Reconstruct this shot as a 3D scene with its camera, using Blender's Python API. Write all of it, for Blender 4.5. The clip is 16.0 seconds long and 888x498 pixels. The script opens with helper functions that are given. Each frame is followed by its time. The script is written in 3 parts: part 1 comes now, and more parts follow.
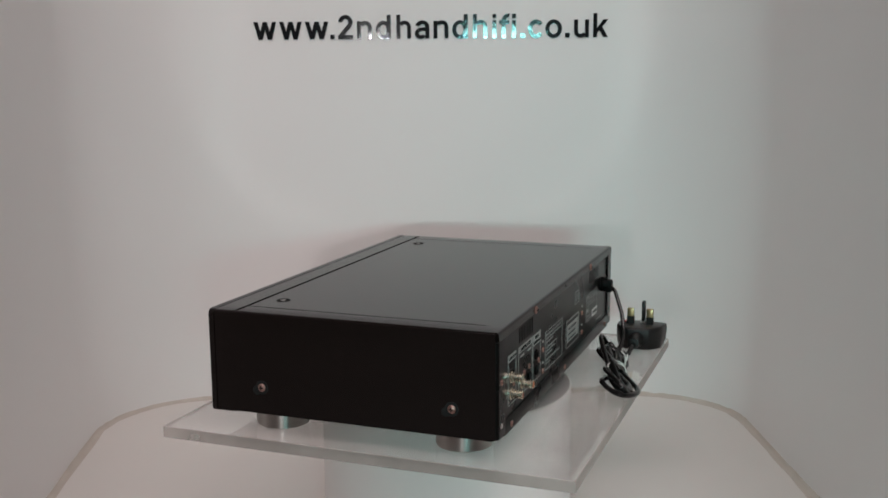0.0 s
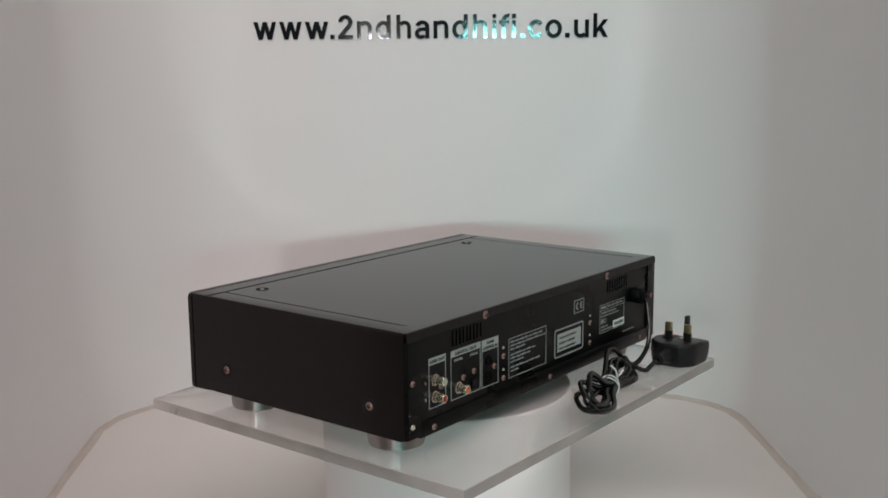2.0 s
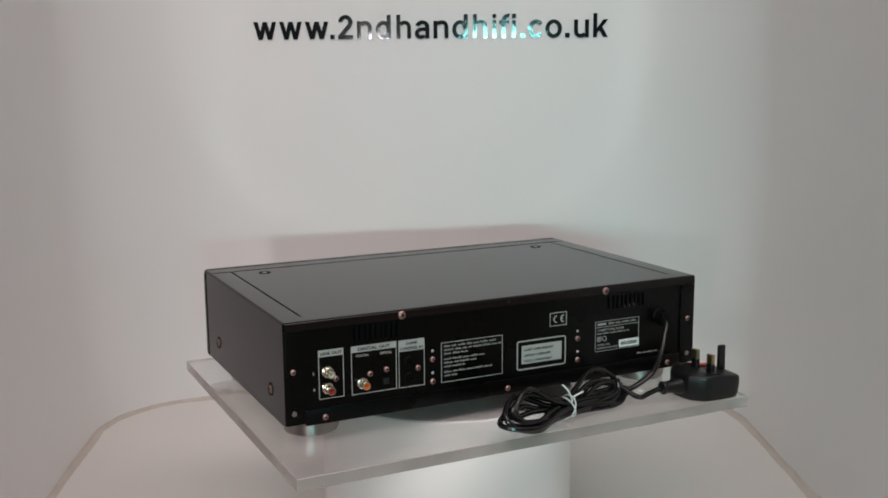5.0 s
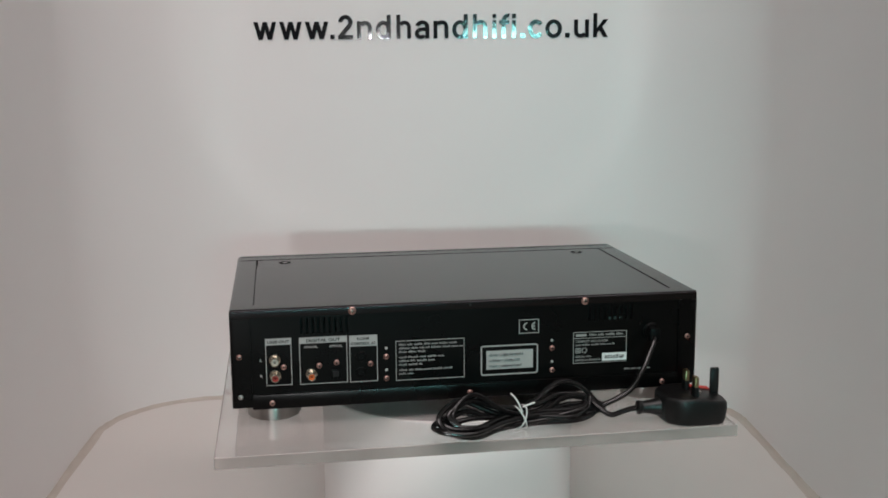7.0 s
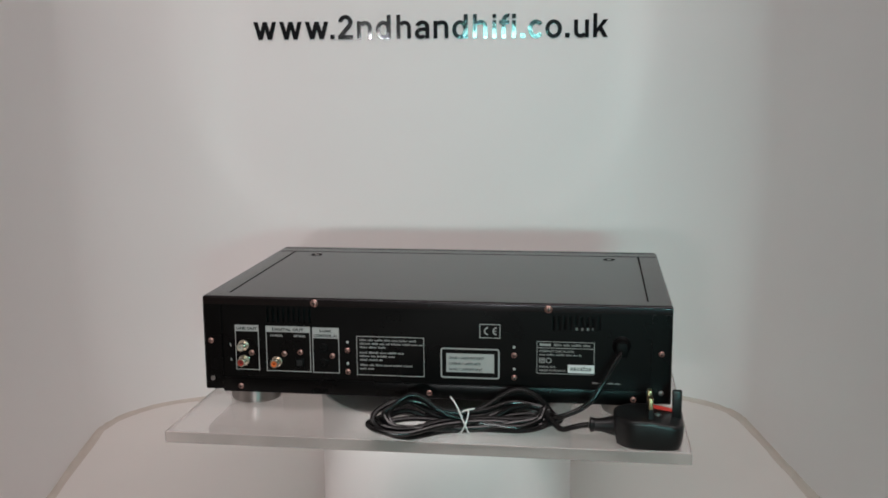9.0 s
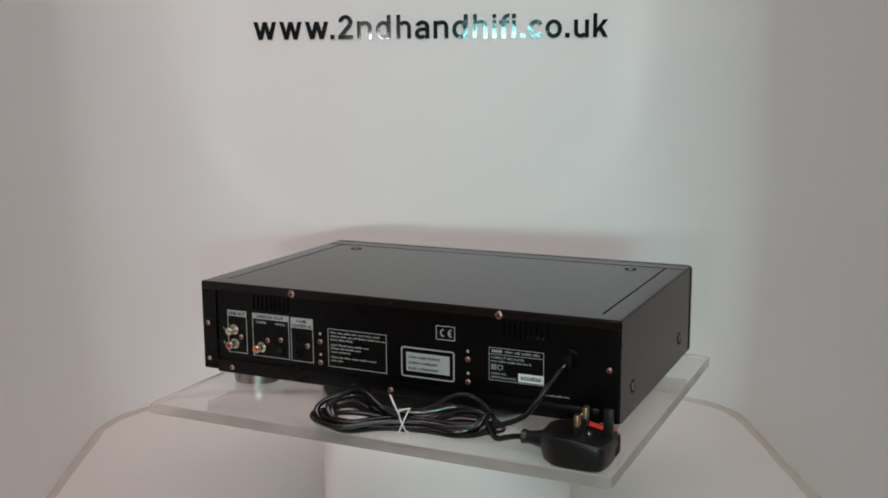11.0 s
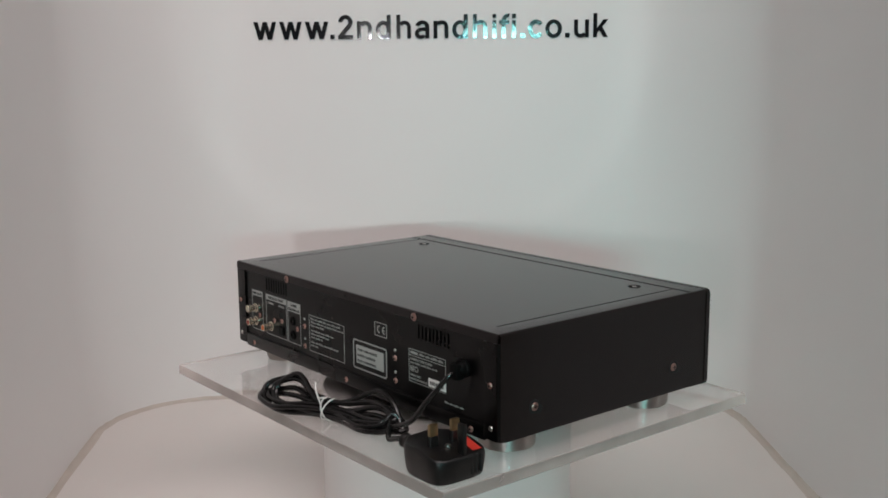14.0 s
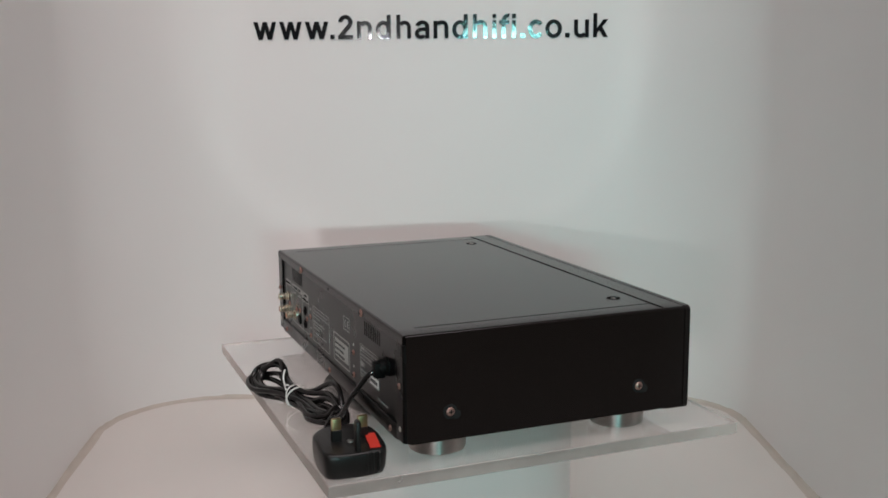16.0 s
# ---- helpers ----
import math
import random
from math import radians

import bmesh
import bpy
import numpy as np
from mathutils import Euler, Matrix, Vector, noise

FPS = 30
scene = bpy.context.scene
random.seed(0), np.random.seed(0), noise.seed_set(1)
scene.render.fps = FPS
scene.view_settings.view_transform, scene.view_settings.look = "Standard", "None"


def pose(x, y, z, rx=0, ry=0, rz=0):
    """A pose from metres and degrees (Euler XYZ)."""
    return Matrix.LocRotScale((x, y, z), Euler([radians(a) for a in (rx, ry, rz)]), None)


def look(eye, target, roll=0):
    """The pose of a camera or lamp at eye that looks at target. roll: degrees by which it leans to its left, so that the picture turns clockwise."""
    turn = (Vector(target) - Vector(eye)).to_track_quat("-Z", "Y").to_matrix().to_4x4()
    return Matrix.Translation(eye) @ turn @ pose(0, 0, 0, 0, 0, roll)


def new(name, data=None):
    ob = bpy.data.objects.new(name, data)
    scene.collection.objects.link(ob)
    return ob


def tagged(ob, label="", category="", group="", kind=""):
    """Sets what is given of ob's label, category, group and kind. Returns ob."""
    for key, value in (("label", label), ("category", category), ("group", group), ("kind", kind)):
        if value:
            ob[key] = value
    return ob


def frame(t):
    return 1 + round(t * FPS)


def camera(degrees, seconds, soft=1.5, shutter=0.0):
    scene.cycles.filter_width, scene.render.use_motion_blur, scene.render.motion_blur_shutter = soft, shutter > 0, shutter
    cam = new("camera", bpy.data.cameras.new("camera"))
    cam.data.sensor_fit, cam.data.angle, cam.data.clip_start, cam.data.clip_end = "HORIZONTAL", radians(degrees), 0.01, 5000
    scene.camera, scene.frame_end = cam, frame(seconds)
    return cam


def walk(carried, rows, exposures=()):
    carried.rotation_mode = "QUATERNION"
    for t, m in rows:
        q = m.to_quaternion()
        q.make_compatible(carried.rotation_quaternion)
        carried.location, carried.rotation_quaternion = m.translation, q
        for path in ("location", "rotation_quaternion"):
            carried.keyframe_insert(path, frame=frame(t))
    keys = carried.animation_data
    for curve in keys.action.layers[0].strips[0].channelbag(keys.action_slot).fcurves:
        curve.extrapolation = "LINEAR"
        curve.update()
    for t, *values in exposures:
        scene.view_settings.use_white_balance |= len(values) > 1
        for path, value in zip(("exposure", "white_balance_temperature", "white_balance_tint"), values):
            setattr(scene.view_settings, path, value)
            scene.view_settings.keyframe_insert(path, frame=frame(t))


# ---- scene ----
cam = camera(45.7, 16.0, soft=1.7)
BASE = 0.20                      # height of the player's underside over the tent floor
EYE = (0.0, -1.0501, BASE + 0.2993)
AIM = (-0.00161, -1.0501 + 0.98517, BASE + 0.2993 - 0.17158)
walk(cam, [(0.0, look(EYE, AIM, -0.45)), (16.0, look(EYE, AIM, -0.45))],
     exposures=[(0.0, -0.21), (1.0, -0.17), (2.0, -0.13), (3.5, -0.09), (5.0, -0.08), (16.0, -0.08)])


# ---- light ----
def lamp(name, kind, eye, target, watts, colour):
    data = bpy.data.lights.new(name, kind)
    data.energy, data.color = watts, colour
    ob = new(name, data)
    ob.matrix_world = look(eye, target)
    tagged(ob, kind="structure")
    return data


def area_lamp(name, eye, target, width, height, watts, colour, spread=180):
    data = lamp(name, "AREA", eye, target, watts, colour)
    data.shape, data.size, data.size_y, data.spread = "RECTANGLE", width, height, radians(spread)


def make_light():
    world = bpy.data.worlds.new("room_air")
    scene.world = world
    world.use_nodes = True
    world.node_tree.nodes["Background"].inputs[0].default_value = (0.9, 0.86, 0.82, 1)
    world.node_tree.nodes["Background"].inputs[1].default_value = 0.25
    # a warm white and a teal lamp behind the camera, a torch under the white one, a warm ceiling light
    area_lamp("front_lamp", (-0.240, -1.60, BASE + 0.228), (-0.30, 0.5, BASE + 0.10), 0.06, 0.024, 0.64, (0.97, 0.95, 0.955), 70)
    area_lamp("front_lamp", (0.193, -1.60, BASE + 0.25), (0.36, 0.5, BASE + 0.08), 0.23, 0.06, 0.68, (0.38, 1.0, 0.98), 60)
    torch = lamp("torch", "SPOT", (-0.20, -1.60, BASE + 0.20), (-0.045, 0.53, BASE + 0.35), 2.4, (0.96, 1.0, 1.0))
    torch.spot_size, torch.spot_blend, torch.shadow_soft_size = radians(18.6), 0.10, 0.02
    # added second spot for the beam's bright rim; an unseen disc blocks its middle
    eye, mark = Vector((-0.20, -1.60, BASE + 0.12)), Vector((-0.045, 0.53, BASE + 0.35))
    halo = lamp("torch", "SPOT", eye, mark, 4.7, (0.97, 1.0, 1.0))
    halo.spot_size, halo.spot_blend, halo.shadow_soft_size = radians(19.6), 0.14, 0.0007
    stop = bmesh.new()
    bmesh.ops.create_cone(stop, cap_ends=True, segments=48, radius1=0.0143, radius2=0.0143, depth=0.001)
    me = bpy.data.meshes.new("ring_stop")
    stop.to_mesh(me)
    stop.free()
    ob = new("ring_stop", me)
    ob.matrix_world = look(eye, mark)
    ob.location = eye + (mark - eye).normalized() * 0.1
    tagged(ob, "added unseen disc that leaves a ring of the spot's beam", "torch", kind="structure")
    area_lamp("ceiling_lamp", (0.22, -1.15, 2.2), (0, 0.0, 0.2), 2.4, 0.8, 35.0, (1.0, 0.89, 0.89))


make_light()


# ---- materials ----
def material(name, base, rough=0.5, metal=0.0, vary=0.15, scale=60.0, bump=0.0, fine=900.0, spec=0.5, sheen=(1, 1, 1), uneven=0.15):
    m = bpy.data.materials.new(name)
    m.use_nodes = True
    nt = m.node_tree
    b = nt.nodes["Principled BSDF"]
    b.inputs["Metallic"].default_value = metal
    b.inputs["Specular IOR Level"].default_value = spec
    b.inputs["Specular Tint"].default_value = (*sheen, 1)
    co = nt.nodes.new("ShaderNodeTexCoord")
    big = nt.nodes.new("ShaderNodeTexNoise")
    big.inputs["Scale"].default_value, big.inputs["Detail"].default_value = scale, 5
    nt.links.new(co.outputs["Object"], big.inputs["Vector"])
    small = nt.nodes.new("ShaderNodeTexNoise")
    small.inputs["Scale"].default_value, small.inputs["Detail"].default_value = fine, 3
    nt.links.new(co.outputs["Object"], small.inputs["Vector"])
    mix = nt.nodes.new("ShaderNodeMix")
    mix.data_type = "RGBA"
    low = tuple(c * (1 - vary) for c in base)
    high = tuple(min(1, c * (1 + vary)) for c in base)
    mix.inputs[6].default_value, mix.inputs[7].default_value = (*low, 1), (*high, 1)
    nt.links.new(big.outputs["Fac"], mix.inputs[0])
    nt.links.new(mix.outputs[2], b.inputs["Base Color"])
    ramp = nt.nodes.new("ShaderNodeMapRange")
    ramp.inputs[3].default_value, ramp.inputs[4].default_value = max(0, rough * (1 - uneven)), min(1, rough * (1 + uneven))
    nt.links.new(big.outputs["Fac"], ramp.inputs[0])
    nt.links.new(ramp.outputs[0], b.inputs["Roughness"])
    if bump:
        bp = nt.nodes.new("ShaderNodeBump")
        bp.inputs["Strength"].default_value, bp.inputs["Distance"].default_value = bump, 0.0004
        nt.links.new(small.outputs["Fac"], bp.inputs["Height"])
        nt.links.new(bp.outputs[0], b.inputs["Normal"])
    return m


SHEET = material("white_plastic_sheet", (0.81, 0.785, 0.775), 0.43, vary=0.045, scale=2.2, bump=0.04, fine=40)
FLOOR = material("cream_plastic_floor", (0.74, 0.69, 0.655), 0.30, vary=0.05, scale=5, bump=0.05, fine=60)
SEAM = material("beige_sealant", (0.56, 0.495, 0.44), 0.6, vary=0.16, scale=25, bump=0.2, fine=300)
PEDESTAL = material("white_gloss_tube", (0.77, 0.735, 0.72), 0.3, vary=0.02, scale=6, bump=0.03)
# grey puts the player's shadow into the colour of the white plate
PLATE_SHADE = material("shaded_white_plate", (0.25, 0.24, 0.23), 0.5, vary=0.1, scale=30, bump=0.1)
ROOM = material("room_paint", (0.22, 0.20, 0.18), 0.8, vary=0.05, scale=2)
BLACK = material("black_painted_steel", (0.0090, 0.0060, 0.0053), 0.22, spec=0.31, sheen=(0.97, 0.98, 1.06), vary=0.06, scale=9, uneven=0.03)
SIDE = material("black_side_steel", (0.004, 0.0033, 0.0031), 0.30, spec=0.25, vary=0.25, scale=14, bump=0.12, fine=2600)
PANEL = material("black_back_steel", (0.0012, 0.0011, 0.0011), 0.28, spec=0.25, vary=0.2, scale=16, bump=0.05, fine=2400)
DARK = material("dark_void", (0.004, 0.004, 0.004), 0.8, vary=0.1)
PLASTIC = material("black_plastic", (0.005, 0.0047, 0.0047), 0.40, vary=0.2, scale=90, bump=0.1, fine=1500)
RUBBER = material("black_cord_rubber", (0.006, 0.0055, 0.0055), 0.24, vary=0.25, scale=120, bump=0.15, fine=1800)
COPPER = material("copper_screw", (0.44, 0.27, 0.235), 0.42, metal=1.0, vary=0.15, scale=500)
STEEL = material("nickel_steel", (0.52, 0.50, 0.48), 0.28, metal=1.0, vary=0.1, scale=300)
TURNED = material("turned_grey_aluminium", (0.42, 0.40, 0.38), 0.33, metal=1.0, vary=0.1, scale=200)


def turned(m):
    """Lathe marks that run round the z axis spread the shine up and down."""
    nt = m.node_tree
    b = nt.nodes["Principled BSDF"]
    way = nt.nodes.new("ShaderNodeTangent")
    way.direction_type, way.axis = "RADIAL", "Z"
    b.inputs["Anisotropic"].default_value, b.inputs["Anisotropic Rotation"].default_value = 0.80, 0.25
    nt.links.new(way.outputs[0], b.inputs["Tangent"])


turned(TURNED)
GOLD = material("gold_plate", (0.82, 0.74, 0.60), 0.26, metal=1.0, vary=0.1, scale=400)
BRASS = material("brass_pin", (0.42, 0.31, 0.17), 0.36, metal=1.0, vary=0.2, scale=250)
PRINT = material("grey_print", (0.36, 0.36, 0.345), 0.6, vary=0.05, scale=300)
FILL = material("pale_grey_print", (0.39, 0.39, 0.375), 0.6, vary=0.05, scale=300)
FAINT = material("dim_grey_print", (0.27, 0.27, 0.26), 0.6, vary=0.1, scale=300)
SOFT = material("grey_label_print", (0.09, 0.09, 0.09), 0.6, vary=0.1, scale=300)
RELIEF = material("matt_black_plastic", (0.003, 0.003, 0.003), 0.5, spec=0.1, vary=0.2, scale=90)
PAPER = material("white_label", (0.78, 0.78, 0.76), 0.55, vary=0.05, scale=300)
FOIL = material("silver_grey_label", (0.42, 0.42, 0.40), 0.45, vary=0.06, scale=200)
WHITE = material("white_plastic", (0.80, 0.79, 0.76), 0.4, vary=0.05, scale=300)
IVORY = material("ivory_plastic", (0.52, 0.49, 0.42), 0.4, vary=0.1, scale=300)
RED = material("red_plastic", (0.36, 0.028, 0.02), 0.4, vary=0.1, scale=200)
ORANGE = material("orange_plastic", (0.75, 0.16, 0.03), 0.4, vary=0.1, scale=200)
REDLABEL = material("red_sticker", (0.62, 0.045, 0.03), 0.45, vary=0.1, scale=150)
VINYL = material("black_gloss_vinyl", (0.012, 0.013, 0.015), 0.06, vary=0.2, scale=80, bump=0.16, fine=160)


def clear_material(name, tint, rough, dust, bloom):
    """Clear acrylic that bends light, with fine scuffs and dust that scatter a little of it."""
    m = bpy.data.materials.new(name)
    m.use_nodes = True
    nt = m.node_tree
    b, out = nt.nodes["Principled BSDF"], nt.nodes["Material Output"]
    b.inputs["Base Color"].default_value = (*tint, 1)
    b.inputs["Roughness"].default_value, b.inputs["IOR"].default_value = rough, 1.49
    b.inputs["Transmission Weight"].default_value = 1.0
    haze = nt.nodes.new("ShaderNodeBsdfDiffuse")
    haze.inputs[0].default_value = (*bloom, 1)
    co = nt.nodes.new("ShaderNodeTexCoord")
    noise = nt.nodes.new("ShaderNodeTexNoise")
    noise.inputs["Scale"].default_value, noise.inputs["Detail"].default_value = 18.0, 6
    share = nt.nodes.new("ShaderNodeMapRange")
    share.inputs[3].default_value, share.inputs[4].default_value = dust * 0.6, dust * 1.4
    mix = nt.nodes.new("ShaderNodeMixShader")
    nt.links.new(co.outputs["Object"], noise.inputs["Vector"])
    nt.links.new(noise.outputs["Fac"], share.inputs[0])
    nt.links.new(share.outputs[0], mix.inputs[0])
    nt.links.new(b.outputs[0], mix.inputs[1])
    nt.links.new(haze.outputs[0], mix.inputs[2])
    nt.links.new(mix.outputs[0], out.inputs[0])
    return m


CLEAR = clear_material("clear_acrylic", (0.945, 0.94, 0.935), 0.02, 0.16, (0.62, 0.58, 0.56))
EDGE = clear_material("sawn_acrylic_edge", (0.95, 0.92, 0.90), 0.25, 0.38, (0.76, 0.66, 0.615))


# ---- mesh helpers ----
def mesh_of(name, bm, *mats):
    bmesh.ops.recalc_face_normals(bm, faces=bm.faces)
    me = bpy.data.meshes.new(name)
    bm.to_mesh(me)
    bm.free()
    for m in mats:
        me.materials.append(m)
    return me


def part(name, bm, mat, parent, label="", at=None):
    """One mesh object under a thing or a part; bm is a bmesh or a mesh to share."""
    me = bm if isinstance(bm, bpy.types.Mesh) else smooth_all(mesh_of(name, bm, *(mat if isinstance(mat, tuple) else (mat,))))
    ob = new(name, me)
    ob.parent = parent
    if at is not None:
        ob.matrix_basis = at
    return tagged(ob, label) if label else ob


def smooth_all(me, angle=35):
    for p in me.polygons:
        p.use_smooth = True
    me.set_sharp_from_angle(angle=radians(angle))
    return me


def box(x0, x1, y0, y1, z0, z1, bevel=0.0, seg=2, bm=None, mi=0):
    own = bmesh.new()
    bmesh.ops.create_cube(own, size=1)
    for v in own.verts:
        v.co = Vector((x0 + (v.co.x + 0.5) * (x1 - x0), y0 + (v.co.y + 0.5) * (y1 - y0), z0 + (v.co.z + 0.5) * (z1 - z0)))
    if bevel:
        bmesh.ops.bevel(own, geom=list(own.edges), offset=bevel, segments=seg, affect="EDGES", profile=0.5)
    for f in own.faces:
        f.material_index = mi
    if bm is None:
        return own
    return join(bm, own)


def join(bm, other):
    me = bpy.data.meshes.new("tmp")
    other.to_mesh(me)
    other.free()
    bm.from_mesh(me)
    bpy.data.meshes.remove(me)
    return bm


def lathe(profile, seg=32, axis="z", mi=0):
    """A solid of revolution from (radius, height) pairs."""
    bm = bmesh.new()
    rings = []
    for r, h in profile:
        if r < 1e-6:
            rings.append([bm.verts.new((0, 0, h))])
        else:
            rings.append([bm.verts.new((r * math.cos(2 * math.pi * i / seg), r * math.sin(2 * math.pi * i / seg), h)) for i in range(seg)])
    for a, b in zip(rings, rings[1:]):
        for i in range(seg):
            j = (i + 1) % seg
            if len(a) == 1 and len(b) == 1:
                continue
            if len(a) == 1:
                f = bm.faces.new((a[0], b[j], b[i]))
            elif len(b) == 1:
                f = bm.faces.new((a[i], a[j], b[0]))
            else:
                f = bm.faces.new((a[i], a[j], b[j], b[i]))
            f.material_index = mi
    if axis == "-y":                      # height points out of the back panel
        bmesh.ops.transform(bm, matrix=Matrix.Rotation(radians(90), 4, "X"), verts=bm.verts)
    return bm


def spline(points, n=8):
    """Catmull-Rom through the points."""
    p = [Vector(points[0])] + [Vector(q) for q in points] + [Vector(points[-1])]
    out = []
    for a, b, c, d in zip(p, p[1:], p[2:], p[3:]):
        for i in range(n):
            t = i / n
            out.append(0.5 * (2 * b + (c - a) * t + (2 * a - 5 * b + 4 * c - d) * t * t + (3 * b - a - 3 * c + d) * t ** 3))
    return out + [p[-1]]


def tube(points, radius, seg=10):
    bm = bmesh.new()
    up = Vector((0, 0, 1))
    rings = []
    for i, q in enumerate(points):
        way = (points[min(i + 1, len(points) - 1)] - points[max(i - 1, 0)]).normalized()
        side = way.cross(up)
        if side.length < 1e-3:
            side = way.cross(Vector((1, 0, 0)))
        side.normalize()
        up = side.cross(way).normalized()
        r = radius(i / (len(points) - 1)) if callable(radius) else radius
        rings.append([bm.verts.new(q + r * (math.cos(a) * side + math.sin(a) * up)) for a in (2 * math.pi * k / seg for k in range(seg))])
    for a, b in zip(rings, rings[1:]):
        for k in range(seg):
            bm.faces.new((a[k], a[(k + 1) % seg], b[(k + 1) % seg], b[k]))
    bm.faces.new(rings[0][::-1])
    bm.faces.new(rings[-1])
    return bm


def pierced_plate(x0, x1, z0, z1, y, thick, holes):
    """A plate in the xz plane with rectangular holes through it; its outer face lies at y."""
    xs = sorted({x0, x1, *(v for h in holes for v in h[:2])})
    zs = sorted({z0, z1, *(v for h in holes for v in h[2:])})
    bm = bmesh.new()
    grid = {}

    def vert(i, j):
        if (i, j) not in grid:
            grid[i, j] = bm.verts.new((xs[i], y, zs[j]))
        return grid[i, j]

    for i in range(len(xs) - 1):
        for j in range(len(zs) - 1):
            cx, cz = (xs[i] + xs[i + 1]) / 2, (zs[j] + zs[j + 1]) / 2
            if any(h[0] < cx < h[1] and h[2] < cz < h[3] for h in holes):
                continue
            bm.faces.new((vert(i, j), vert(i + 1, j), vert(i + 1, j + 1), vert(i, j + 1)))
    ext = bmesh.ops.extrude_face_region(bm, geom=list(bm.faces))
    for v in ext["geom"]:
        if isinstance(v, bmesh.types.BMVert):
            v.co.y += thick
    return bm


def letters(body, height, depth, embolden=0.0, centre=True):
    """Writing as a mesh in the xz plane, facing -y; height is that of the capitals."""
    cu = bpy.data.curves.new("writing", "FONT")
    cu.body, cu.size, cu.extrude, cu.offset, cu.resolution_u = body, height / 0.72, depth / 2, embolden, 3
    cu.align_x, cu.align_y = ("CENTER" if centre else "LEFT"), "BOTTOM_BASELINE"
    ob = bpy.data.objects.new("writing", cu)
    scene.collection.objects.link(ob)
    me = bpy.data.meshes.new_from_object(ob.evaluated_get(bpy.context.evaluated_depsgraph_get()))
    bpy.data.objects.remove(ob)
    bpy.data.curves.remove(cu)
    me.transform(Matrix.Rotation(radians(90), 4, "X"))
    return me


# ---- the tent ----
LEFT, RIGHT, BACK, FRONT = -0.487, 0.423, 0.503, -0.30
ROUND_L, ROUND_R = 0.158, 0.138    # radii of the back corners
LEAN = 0.0300                    # the back sheet leans forward


def wall_plan(grow=0.0):
    """The tent's plan: sides that taper a little, round corners, a flat back."""
    left, right = ROUND_L + grow, ROUND_R + grow
    pts = [(-0.440 - 0.047 * i / 8, FRONT + (BACK - left - FRONT) * i / 8) for i in range(8)]
    for i in range(17):
        a = math.pi - i * math.pi / 32
        pts.append((LEFT + left + left * math.cos(a), BACK - left + left * math.sin(a)))
    for i in range(1, 12):
        pts.append((LEFT + left + i / 12 * (RIGHT - right - LEFT - left), BACK))
    for i in range(17):
        a = math.pi / 2 - i * math.pi / 32
        pts.append((RIGHT - right + right * math.cos(a), BACK - right + right * math.sin(a)))
    return pts + [(RIGHT + 0.018 * i / 8, BACK - right + (FRONT - BACK + right) * i / 8) for i in range(1, 9)]


def make_tent():
    plan = wall_plan()
    bm = bmesh.new()
    rows = []
    # the sheet is pinched tighter round the floor than higher up
    for z, grow in ((0.0, 0.0), (0.08, 0.02), (0.16, 0.037), (0.24, 0.047), (0.32, 0.05), (0.95, 0.05)):
        rows.append([bm.verts.new((x, y - LEAN * z * min(1, max(0, (y - 0.1) / 0.35)), z)) for x, y in wall_plan(grow)])
    for lo, hi in zip(rows, rows[1:]):
        for i in range(len(plan) - 1):
            bm.faces.new((lo[i], lo[i + 1], hi[i + 1], hi[i]))
    bmesh.ops.recalc_face_normals(bm, faces=bm.faces)
    bmesh.ops.solidify(bm, geom=list(bm.faces), thickness=-0.004)
    me = smooth_all(mesh_of("wall_tent", bm, SHEET))
    tagged(new("wall_tent", me), "curved white plastic sheet wall of a photo tent", "wall", kind="structure")
    bm = bmesh.new()
    f = bm.faces.new([bm.verts.new((x, y, 0.0)) for x, y in plan])
    ext = bmesh.ops.extrude_face_region(bm, geom=[f])
    for v in ext["geom"]:
        if isinstance(v, bmesh.types.BMVert):
            v.co.z -= 0.006
    tagged(new("floor", mesh_of("floor", bm, FLOOR)), "smooth cream plastic floor of the photo tent", "floor", kind="structure")
    # a hand-smoothed bead of sealant, uneven in width
    rng = random.Random(3)
    line = [Vector((x, y, 0)) for x, y in plan]
    fine = [p.lerp(q, k / 4) for p, q in zip(line, line[1:]) for k in range(4)] + [line[-1]]
    bm = bmesh.new()
    strip = []
    wide, high = 0.008, 0.006
    for i, p in enumerate(fine):
        way = (fine[min(i + 1, len(fine) - 1)] - fine[max(i - 1, 0)]).normalized()
        side = Vector((way.y, -way.x, 0))
        wide += ((0.0095 if p.x > 0.3 else 0.0072) - wide) * 0.25 + rng.uniform(-0.0011, 0.0011)
        high += (0.0045 - high) * 0.25 + rng.uniform(-0.0008, 0.0008)
        cut = [(-0.002, high), (0.0004, high), (0.18 * wide, 0.42 * high), (0.5 * wide, 0.16 * high), (wide, 0.0004), (wide, -0.002)]
        strip.append([bm.verts.new(p + side * u + Vector((0, 0, v))) for u, v in cut])
    for p, q in zip(strip, strip[1:]):
        for k in range(5):
            bm.faces.new((p[k], p[k + 1], q[k + 1], q[k]))
    tagged(new("trim", smooth_all(mesh_of("trim", bm, SEAM), 60)), "beige smeared sealant seam where tent floor meets wall", "trim", kind="structure")


